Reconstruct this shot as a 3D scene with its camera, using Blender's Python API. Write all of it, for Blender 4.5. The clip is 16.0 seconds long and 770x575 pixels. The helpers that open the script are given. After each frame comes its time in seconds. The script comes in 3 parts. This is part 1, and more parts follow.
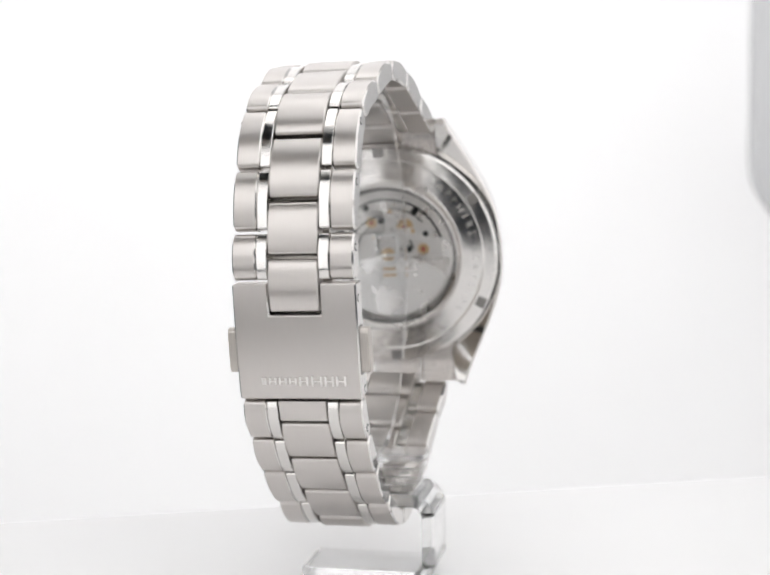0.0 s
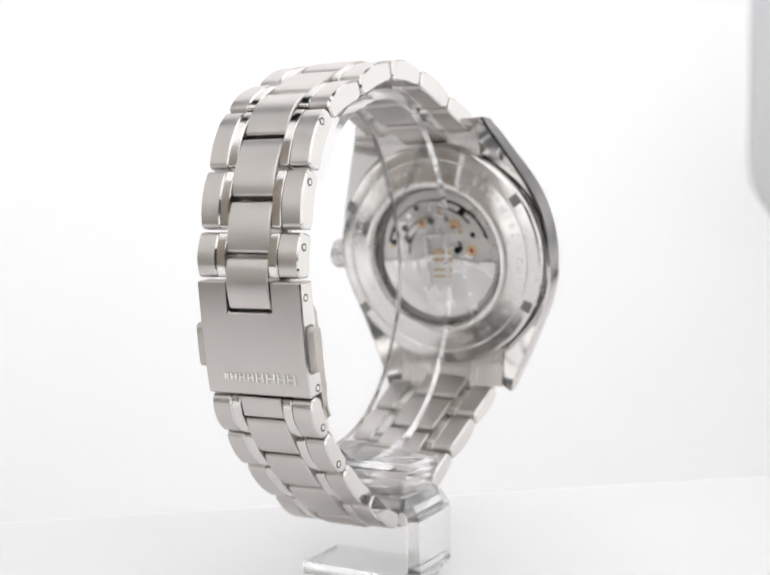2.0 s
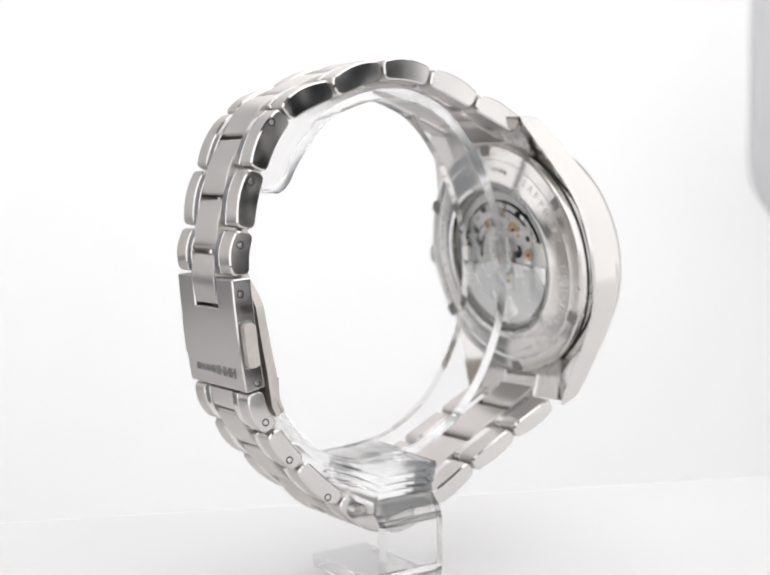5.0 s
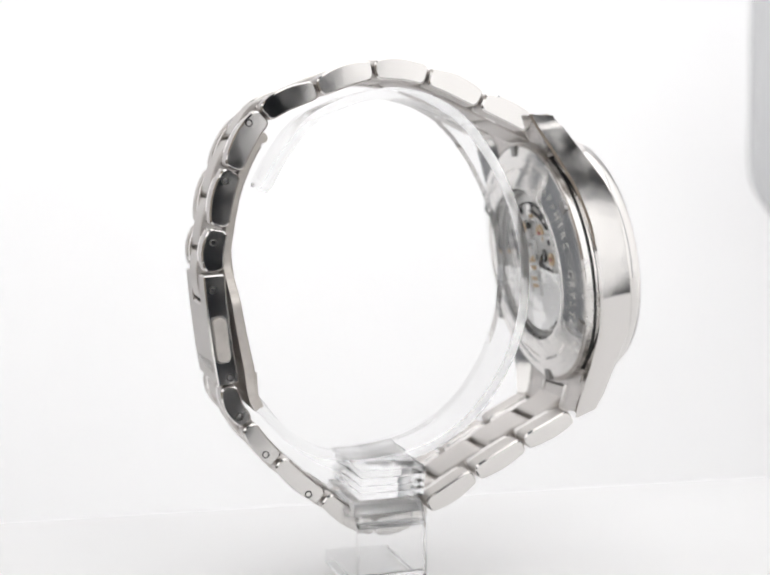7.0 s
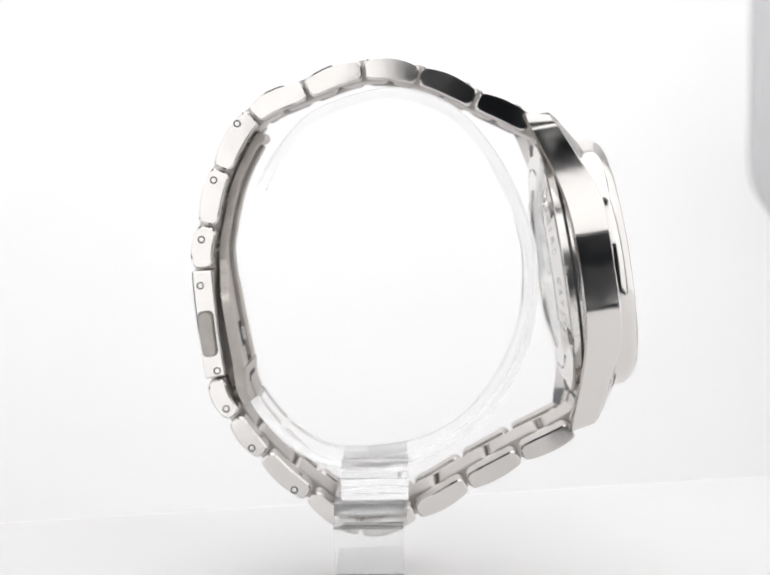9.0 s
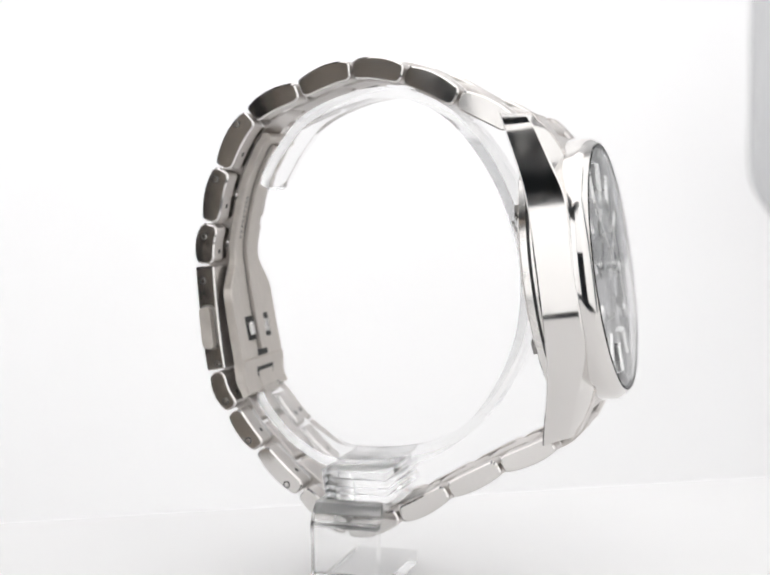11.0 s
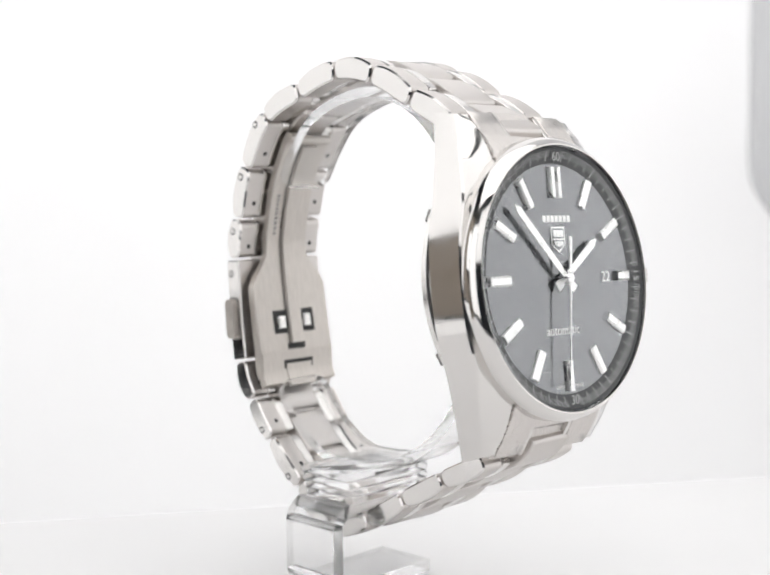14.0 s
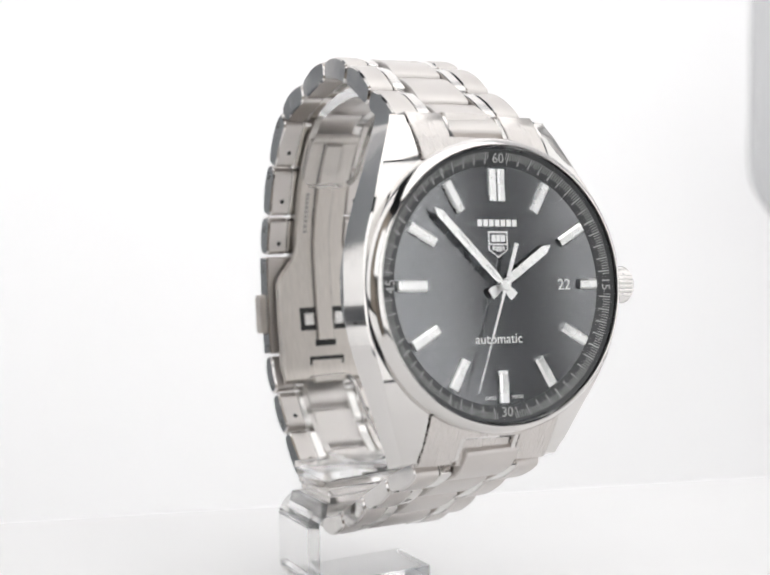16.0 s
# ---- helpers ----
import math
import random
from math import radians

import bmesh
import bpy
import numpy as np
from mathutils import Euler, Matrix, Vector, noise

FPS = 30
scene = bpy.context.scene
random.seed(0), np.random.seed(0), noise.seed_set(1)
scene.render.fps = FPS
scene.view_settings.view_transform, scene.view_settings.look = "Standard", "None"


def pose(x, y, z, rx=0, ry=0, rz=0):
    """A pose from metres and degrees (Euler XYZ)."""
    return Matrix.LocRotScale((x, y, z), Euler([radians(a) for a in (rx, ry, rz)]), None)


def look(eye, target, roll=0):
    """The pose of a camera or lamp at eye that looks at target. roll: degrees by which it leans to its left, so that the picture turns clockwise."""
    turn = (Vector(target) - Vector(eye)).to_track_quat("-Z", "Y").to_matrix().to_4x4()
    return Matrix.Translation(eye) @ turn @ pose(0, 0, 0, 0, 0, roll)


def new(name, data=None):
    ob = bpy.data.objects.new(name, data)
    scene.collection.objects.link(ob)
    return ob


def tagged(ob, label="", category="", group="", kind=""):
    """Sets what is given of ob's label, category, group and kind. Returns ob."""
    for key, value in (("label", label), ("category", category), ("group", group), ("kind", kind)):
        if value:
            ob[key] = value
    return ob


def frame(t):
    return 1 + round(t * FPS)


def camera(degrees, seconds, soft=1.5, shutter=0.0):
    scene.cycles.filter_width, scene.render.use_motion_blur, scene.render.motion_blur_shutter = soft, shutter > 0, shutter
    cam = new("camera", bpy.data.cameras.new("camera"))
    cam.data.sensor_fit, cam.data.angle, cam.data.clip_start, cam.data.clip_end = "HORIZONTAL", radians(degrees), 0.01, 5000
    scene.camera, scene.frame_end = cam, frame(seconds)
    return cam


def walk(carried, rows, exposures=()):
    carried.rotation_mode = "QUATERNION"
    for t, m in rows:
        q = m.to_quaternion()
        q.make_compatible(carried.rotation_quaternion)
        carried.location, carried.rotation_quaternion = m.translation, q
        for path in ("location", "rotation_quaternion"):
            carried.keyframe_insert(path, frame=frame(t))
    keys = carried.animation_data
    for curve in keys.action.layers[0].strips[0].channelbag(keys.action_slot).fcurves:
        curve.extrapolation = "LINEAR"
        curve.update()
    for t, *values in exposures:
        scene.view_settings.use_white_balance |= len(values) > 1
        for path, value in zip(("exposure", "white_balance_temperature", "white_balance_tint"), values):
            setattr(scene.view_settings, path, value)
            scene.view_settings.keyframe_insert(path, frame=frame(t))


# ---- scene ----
# lengths below are in units of 1.05 mm (U), heights above the table top
U = 0.00105
Z0 = 65.4 * U
RATE, SIDE_ON = 8.717, 8.8          # turntable: degrees a second, and when the case flank faces the camera

cam = camera(31.57, 16.0, soft=2.0)
yaw, pitch = radians(1.186), radians(-6.21)
eye = Vector((0, -200 * U, Z0))
ahead = Vector((math.sin(yaw) * math.cos(pitch), math.cos(yaw) * math.cos(pitch), math.sin(pitch)))
cam.data.dof.use_dof, cam.data.dof.focus_distance, cam.data.dof.aperture_fstop = True, 0.19, 27.0
walk(cam, [(0.0, look(eye, eye + ahead, -0.798)), (16.0, look(eye, eye + ahead, -0.798))])
scene.view_settings.exposure = 0.0

# ---------------------------------------------------------------- world
world = bpy.data.worlds.new("studio")
scene.world = world
world.use_nodes = True
world.node_tree.nodes["Background"].inputs[0].default_value = (0.30, 0.34, 0.40, 1)
world.node_tree.nodes["Background"].inputs[1].default_value = 0.04
GLOW_TABLE = 0.14                  # glow added to the table to brighten it; no lamp stands below
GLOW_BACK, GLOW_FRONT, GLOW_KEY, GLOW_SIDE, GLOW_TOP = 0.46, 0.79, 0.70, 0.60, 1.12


# ---------------------------------------------------------------- materials
def material(name, color, rough=0.5, metal=0.0):
    m = bpy.data.materials.new(name)
    m.use_nodes = True
    b = m.node_tree.nodes["Principled BSDF"]
    b.inputs["Base Color"].default_value = (*color, 1)
    b.inputs["Roughness"].default_value = rough
    b.inputs["Metallic"].default_value = metal
    return m, m.node_tree, b


def noise_node(nt, scale, stretch=(1, 1, 1), detail=3.0):
    co = nt.nodes.new("ShaderNodeTexCoord")
    mp = nt.nodes.new("ShaderNodeMapping")
    mp.inputs["Scale"].default_value = stretch
    tx = nt.nodes.new("ShaderNodeTexNoise")
    tx.inputs["Scale"].default_value = scale
    tx.inputs["Detail"].default_value = detail
    nt.links.new(co.outputs["Object"], mp.inputs["Vector"])
    nt.links.new(mp.outputs["Vector"], tx.inputs["Vector"])
    return tx


def ramp_to(nt, tx, socket, lo, hi):
    r = nt.nodes.new("ShaderNodeMapRange")
    r.inputs["From Min"].default_value, r.inputs["From Max"].default_value = 0.3, 0.7
    r.inputs["To Min"].default_value, r.inputs["To Max"].default_value = lo, hi
    nt.links.new(tx.outputs["Fac"], r.inputs["Value"])
    nt.links.new(r.outputs["Result"], socket)


def bump(nt, b, tx, strength, distance):
    n = nt.nodes.new("ShaderNodeBump")
    n.inputs["Strength"].default_value, n.inputs["Distance"].default_value = strength, distance
    nt.links.new(tx.outputs["Fac"], n.inputs["Height"])
    nt.links.new(n.outputs["Normal"], b.inputs["Normal"])


def tint(nt, b, tx, c0, c1):
    r = nt.nodes.new("ShaderNodeValToRGB")
    r.color_ramp.elements[0].position, r.color_ramp.elements[1].position = 0.3, 0.7
    r.color_ramp.elements[0].color, r.color_ramp.elements[1].color = (*c0, 1), (*c1, 1)
    nt.links.new(tx.outputs["Fac"], r.inputs["Fac"])
    nt.links.new(r.outputs["Color"], b.inputs["Base Color"])


def brushed(name, stretch, c0=(0.62, 0.588, 0.565), c1=(0.65, 0.617, 0.595), rough=(0.30, 0.36)):
    m, nt, b = material(name, c1, 0.3, 1.0)
    tx = noise_node(nt, 1500, stretch, 4)
    ramp_to(nt, tx, b.inputs["Roughness"], *rough)
    tint(nt, b, tx, c0, c1)
    bump(nt, b, tx, 0.03, 0.000008)
    b.inputs["Anisotropic"].default_value = 0.8
    tg = nt.nodes.new("ShaderNodeTangent")
    tg.direction_type, tg.uv_map = "UV_MAP", "brush"
    nt.links.new(tg.outputs["Tangent"], b.inputs["Tangent"])
    return m


def polished(name, c=(0.70, 0.68, 0.662), rough=0.08):
    m, nt, b = material(name, c, rough, 1.0)
    ramp_to(nt, noise_node(nt, 260), b.inputs["Roughness"], rough * 0.6, rough * 1.8)
    return m


STEEL = brushed("brushed_steel", (0.25, 16.0, 0.25))
STEEL_END = brushed("brushed_steel_end", (0.25, 16.0, 0.25), rough=(0.2, 0.32))
STEEL_INNER = brushed("satin_steel_inside", (0.3, 3.0, 0.3), (0.55, 0.515, 0.48), (0.65, 0.61, 0.57), (0.32, 0.45))
POLISH = polished("polished_steel")
SATIN = polished("satin_steel", (0.75, 0.73, 0.71), 0.16)
STRIP = polished("polished_link_strip", (0.74, 0.72, 0.70), 0.13)
CHROME = polished("bright_index_metal", (0.88, 0.88, 0.87), 0.24)
DARK, _, _ = material("dark_recess", (0.02, 0.02, 0.02), 0.6)
BRASS = polished("brass", (0.62, 0.46, 0.28), 0.25)
WHITE_PRINT, _, _ = material("silver_white_print", (0.90, 0.90, 0.89), 0.3, 0.7)
GREY_PRINT, _, _ = material("grey_print", (0.5, 0.5, 0.5), 0.5)
DARK_STEEL = polished("dark_engraved_steel", (0.3, 0.29, 0.28), 0.3)
RUBY, _, _ = material("ruby_jewel", (0.35, 0.02, 0.05), 0.1)
MOVEMENT = polished("rhodium_plate", (0.72, 0.705, 0.69), 0.3)
ROTOR = polished("rotor_metal", (0.88, 0.87, 0.86), 0.26)


def glass(name, ior, color=(1, 1, 1), rough=0.0):
    m, nt, b = material(name, color, rough)
    b.inputs["Transmission Weight"].default_value = 1.0
    b.inputs["IOR"].default_value = ior
    return m


ACRYLIC, nt, b = material("clear_acrylic", (0.99, 0.99, 0.99), 0.0)
b.inputs["Transmission Weight"].default_value = 0.94
b.inputs["IOR"].default_value = 1.11
ACRYLIC_LEG, nt, b = material("clear_acrylic_strip", (0.99, 0.99, 0.99), 0.03)
b.inputs["Transmission Weight"].default_value = 0.9
b.inputs["IOR"].default_value = 1.2
FROSTED, nt, b = material("frosted_acrylic_edge", (0.98, 0.98, 0.98), 0.12)
b.inputs["Transmission Weight"].default_value = 0.93
b.inputs["IOR"].default_value = 1.25
SAPPHIRE = glass("sapphire_crystal", 1.09)

DIAL, nt, b = material("lacquered_anthracite_dial", (0.185, 0.19, 0.20), 0.17, 1.0)
b.inputs["Coat Weight"].default_value, b.inputs["Coat IOR"].default_value, b.inputs["Coat Roughness"].default_value = 1.0, 1.7, 0.09
REHAUT, nt, b = material("dark_flange", (0.05, 0.052, 0.055), 0.4)

PAPER, nt, b = material("white_glowing_backdrop_cloth", (0.88, 0.88, 0.885), 0.8)
tint(nt, b, noise_node(nt, 9), (0.86, 0.86, 0.865), (0.90, 0.90, 0.905))
# even glow added to the cloth so it reads as brightly lit
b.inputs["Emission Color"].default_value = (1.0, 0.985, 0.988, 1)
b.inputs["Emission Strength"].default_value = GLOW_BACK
TABLE, nt, b = material("glowing_white_table_acrylic", (0.88, 0.88, 0.88), 0.45)
tint(nt, b, noise_node(nt, 14), (0.66, 0.655, 0.655), (0.70, 0.695, 0.695))
# table brightened by a glow of its own, which also weakens shadows on it
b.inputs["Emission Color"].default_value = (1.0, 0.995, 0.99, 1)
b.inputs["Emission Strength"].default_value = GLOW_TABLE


GREY_CLOTH, nt, b = material("blue_grey_cloth", (0.24, 0.27, 0.31), 0.8)
tint(nt, b, noise_node(nt, 70), (0.30, 0.32, 0.345), (0.36, 0.38, 0.405))
WOOD, nt, b = material("pale_brown_wood", (0.47, 0.40, 0.34), 0.5)
tint(nt, b, noise_node(nt, 40, (1, 1, 0.06), 5), (0.40, 0.34, 0.28), (0.54, 0.47, 0.40))


def glowing(name, strength, color=(1, 1, 1)):
    m, nt, b = material(name, (0.8, 0.8, 0.8), 0.6)
    b.inputs["Emission Color"].default_value = (*color, 1)
    b.inputs["Emission Strength"].default_value = strength
    return m


DIFFUSER = glowing("softbox_cloth", GLOW_SIDE)
DIFFUSER_FRONT = glowing("softbox_cloth_front", GLOW_FRONT)
DIFFUSER_KEY = glowing("softbox_cloth_key", GLOW_KEY)
DIFFUSER_TOP = glowing("softbox_cloth_top", GLOW_TOP)
BLACK_CLOTH, nt, b = material("black_cloth", (0.03, 0.03, 0.032), 0.8)
tint(nt, b, noise_node(nt, 60), (0.025, 0.025, 0.027), (0.04, 0.04, 0.042))
GREY_PLASTIC, nt, b = material("grey_plastic", (0.76, 0.76, 0.77), 0.5)
ROOM, nt, b = material("dim_room_wall", (0.26, 0.29, 0.33), 0.8)
tint(nt, b, noise_node(nt, 4), (0.24, 0.27, 0.31), (0.29, 0.32, 0.36))


# ---------------------------------------------------------------- mesh helpers
def link_mesh(name, bm, mat, smooth=35, side=None):
    bmesh.ops.recalc_face_normals(bm, faces=bm.faces)
    me = bpy.data.meshes.new(name)
    for f in bm.faces:
        f.smooth = True
    for e in bm.edges:
        if len(e.link_faces) == 2:
            e.smooth = e.calc_face_angle(0) < radians(smooth)
    if side:
        for f in bm.faces:
            f.material_index = 1 if abs(f.normal.y) > 0.5 else 0
    bm.to_mesh(me)
    bm.free()
    # across and along the bracelet, for the direction of the brushing
    uv = me.uv_layers.new(name="brush")
    for loop in me.loops:
        c = me.vertices[loop.vertex_index].co
        uv.data[loop.index].uv = (c.y * 10, math.atan2(c.x, c.z + 0.022) * 0.3)
    me.materials.append(mat)
    if side:
        me.materials.append(side)
    return me


def part(name, bm, mat, parent, label="", m=None, smooth=35, scale=True, side=None):
    """One mesh object under a thing or part; the bmesh is in units of U. side: a second material for faces across the bracelet."""
    if m is not None:
        bm.transform(m)
    if scale:
        bm.transform(Matrix.Scale(U, 4))
    ob = new(name, link_mesh(name, bm, mat, smooth, side))
    ob.parent = parent
    return tagged(ob, label=label) if label else ob


def prism(bm, rings, closed_ends=True):
    """Skin a list of equal-length closed rings."""
    vs = [[bm.verts.new(p) for p in ring] for ring in rings]
    n = len(vs[0])
    for a, c in zip(vs, vs[1:]):
        for i in range(n):
            bm.faces.new((a[i], a[(i + 1) % n], c[(i + 1) % n], c[i]))
    if closed_ends:
        bm.faces.new(vs[0][::-1])
        bm.faces.new(vs[-1])
    return bm


def box(bm, x0, x1, y0, y1, z0, z1, bev=0.0, seg=2):
    t = bmesh.new()
    bmesh.ops.create_cube(t, size=1)
    t.transform(Matrix.Translation(((x0 + x1) / 2, (y0 + y1) / 2, (z0 + z1) / 2)) @ Matrix.Diagonal((x1 - x0, y1 - y0, z1 - z0, 1)))
    if bev:
        bmesh.ops.bevel(t, geom=t.edges[:], offset=bev, segments=seg, profile=0.5, affect="EDGES")
    me = bpy.data.meshes.new("tmp")
    t.to_mesh(me)
    t.free()
    bm.from_mesh(me)
    bpy.data.meshes.remove(me)
    return bm


def lathe(profile, seg=96, closed=True):
    """Turn a profile of (radius, height) round the z axis."""
    bm = bmesh.new()
    rings = []
    for k in range(seg):
        a = 2 * math.pi * k / seg
        rings.append([bm.verts.new((r * math.cos(a), r * math.sin(a), h)) if r > 1e-6 else None for r, h in profile])
    tips = {i: bm.verts.new((0, 0, h)) for i, (r, h) in enumerate(profile) if r <= 1e-6}
    n = len(profile)
    for k in range(seg):
        a, c = rings[k], rings[(k + 1) % seg]
        for i in range(n if closed else n - 1):
            j = (i + 1) % n
            q = [v for v in (a[i] or tips.get(i), c[i] or tips.get(i), c[j] or tips.get(j), a[j] or tips.get(j))]
            u = []
            for v in q:
                if v not in u:
                    u.append(v)
            if len(u) > 2:
                bm.faces.new(u)
    return bm


def disc(bm, x, y, z0, z1, r, seg=20, bev=0.06):
    """A small chamfered cylinder along z."""
    def ring(rad, z):
        return [(x + rad * math.cos(2 * math.pi * k / seg), y + rad * math.sin(2 * math.pi * k / seg), z) for k in range(seg)]
    return prism(bm, [ring(r, z0), ring(r, z1 - bev), ring(r - bev, z1)])


def catmull(pts, n=10):
    p = [Vector(q) for q in pts]
    p = [2 * p[0] - p[1]] + p + [2 * p[-1] - p[-2]]
    out = []
    for i in range(1, len(p) - 2):
        for k in range(n):
            t = k / n
            out.append(0.5 * ((2 * p[i]) + (p[i + 1] - p[i - 1]) * t + (2 * p[i - 1] - 5 * p[i] + 4 * p[i + 1] - p[i + 2]) * t * t
                              + (3 * p[i] - p[i - 1] - 3 * p[i + 1] + p[i + 2]) * t ** 3))
    return out + [p[-2]]


class Line:
    """A smooth curve in the (x, z) plane, by its knots; at(s, n) is the point n to the right of it."""

    def __init__(self, knots, n=10):
        self.p = catmull(knots, n)
        self.s = [0.0]
        for a, c in zip(self.p, self.p[1:]):
            self.s.append(self.s[-1] + (c - a).length)
        self.knot = [self.s[min(i * n, len(self.s) - 1)] for i in range(len(knots))]

    def at(self, s, n=0.0):
        s = min(max(s, -2.0), self.s[-1] + 2.0)
        i = min(max(np.searchsorted(self.s, s) - 1, 0), len(self.p) - 2)
        i0, i1 = max(i - 1, 0), min(i + 2, len(self.p) - 1)
        f = (s - self.s[i]) / max(self.s[i + 1] - self.s[i], 1e-9)
        q = self.p[i].lerp(self.p[i + 1], f) if 0 <= f <= 1 else self.p[i] + (self.p[i + 1] - self.p[i]) * f
        d0, d1 = (self.p[i + 1] - self.p[i0]).normalized(), (self.p[i1] - self.p[i]).normalized()
        d = d0.lerp(d1, min(max(f, 0), 1)).normalized()
        return q + Vector((d.y, -d.x)) * n


# ---------------------------------------------------------------- room, sweep and lights
def room():
    bm = bmesh.new()
    w, t = 1.6, 0.05
    for x0, x1, y0, y1 in ((-w, w, -w - t, -w), (-w, w, w, w + t), (-w - t, -w, -w - t, w + t), (w, w + t, -w - t, w + t)):
        box(bm, x0, x1, y0, y1, -0.8, 1.8)
    ob = new("wall_room", link_mesh("wall_room", bm, ROOM))
    tagged(ob, "dim blue-grey walls of the studio room", "wall", kind="structure")
    bm = box(bmesh.new(), -w, w, -w, w, 1.8, 1.85)
    tagged(new("ceiling", link_mesh("ceiling", bm, ROOM)), "dim studio ceiling", "ceiling", kind="structure")
    bm = box(bmesh.new(), -w, w, -w, w, -0.85, -0.8)
    tagged(new("floor", link_mesh("floor", bm, ROOM)), "dim studio floor below the shooting table", "floor", kind="structure")


def backdrop():
    """White cloth behind the table, hung in a shallow curve; its brightness is partly an added glow."""
    rings = []
    for k in range(25):
        x = -0.42 + 1.04 * k / 24
        y = 0.42 - 0.25 * x * x
        rings.append([(x, y, -0.45), (x, y + 0.004, -0.45), (x, y + 0.004, 0.75), (x, y, 0.75)])
    tagged(new("backdrop", link_mesh("backdrop", prism(bmesh.new(), rings), PAPER, 60)), "plain white backdrop cloth with an added glow, behind the table", "backdrop", kind="structure")


def table():
    thing = tagged(new("table"), "white shooting table with an added glow", "table")
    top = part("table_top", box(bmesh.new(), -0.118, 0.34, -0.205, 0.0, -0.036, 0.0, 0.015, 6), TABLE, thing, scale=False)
    top.matrix_basis = pose(0.0, 0.058, 0, 0, 0, 9)
    for x, y in ((-0.06, -0.11), (0.33, -0.06), (-0.08, 0.01), (0.28, 0.07)):
        part("leg", box(bmesh.new(), x - 0.015, x + 0.015, y - 0.015, y + 0.015, -0.8, -0.02, 0.003), TABLE, thing, scale=False)


def standing_panel(name, label, category, az0, az1, mat):
    """A curved upright panel between two compass angles, seen only in reflections."""
    thing = tagged(new(name), label, category)
    rings = []
    for k in range(7):
        a = radians(az0 + (az1 - az0) * k / 6)
        rings.append([(q * math.cos(a), q * math.sin(a), z) for q, z in ((0.47, -0.8), (0.49, -0.8), (0.49, 0.6), (0.47, 0.6))])
    part("panel", prism(bmesh.new(), rings), mat, thing, scale=False)


def reflector():
    """Grey rounded panel at the edge of the view."""
    thing = tagged(new("reflector_panel"), "grey plastic reflector panel with rounded corners", "reflector")
    pts = []
    x0, x1, z0, z1, rr = 0.158, 0.34, 0.028, 0.60, 0.03
    for cx, cz, a0 in ((x1 - rr, z0 + rr, -90), (x1 - rr, z1 - rr, 0), (x0 + rr, z1 - rr, 90), (x0 + rr, z0 + rr, 180)):
        for k in range(7):
            a = radians(a0 + 15 * k)
            pts.append((cx + rr * math.cos(a), cz + rr * math.sin(a)))
    rings = [[(x, y, z) for x, z in pts] for y in (0.325, 0.337)]
    part("panel", prism(bmesh.new(), rings), GREY_PLASTIC, thing, scale=False)
    part("pole", box(bmesh.new(), 0.30, 0.315, 0.338, 0.353, -0.8, 0.5, 0.003), BLACK_CLOTH, thing, "black stand pole", scale=False)


def softbox(label, az0, az1, z0, z1, radius, mat):
    """A curved upright diffuser between two compass angles round the watch, with a black housing behind."""
    thing = new("softbox")
    tagged(thing, label, "softbox", group="softboxes round the table")
    def shell(r0, r1, g, za, zb):
        bm, rings = bmesh.new(), []
        for k in range(13):
            a = radians(az0 - g + (az1 - az0 + 2 * g) * k / 12)
            c, s = math.cos(a), math.sin(a)
            rings.append([(r0 * c, r0 * s, za), (r1 * c, r1 * s, za), (r1 * c, r1 * s, zb), (r0 * c, r0 * s, zb)])
        return prism(bm, rings)
    part("diffuser", shell(radius, radius + 0.006, 0, z0, z1), mat, thing, "white glowing cloth", scale=False, smooth=60)
    part("housing", shell(radius + 0.008, radius + 0.05, 0.6, z0 - 0.004, z1 + 0.004), BLACK_CLOTH, thing, "black cloth housing", scale=False, smooth=60)
    a = radians((az0 + az1) / 2)
    x, y = (radius + 0.06) * math.cos(a), (radius + 0.06) * math.sin(a)
    part("pole", box(bmesh.new(), x - 0.008, x + 0.008, y - 0.008, y + 0.008, -0.8, 0.4, 0.002), BLACK_CLOTH, thing, "black stand pole", scale=False)


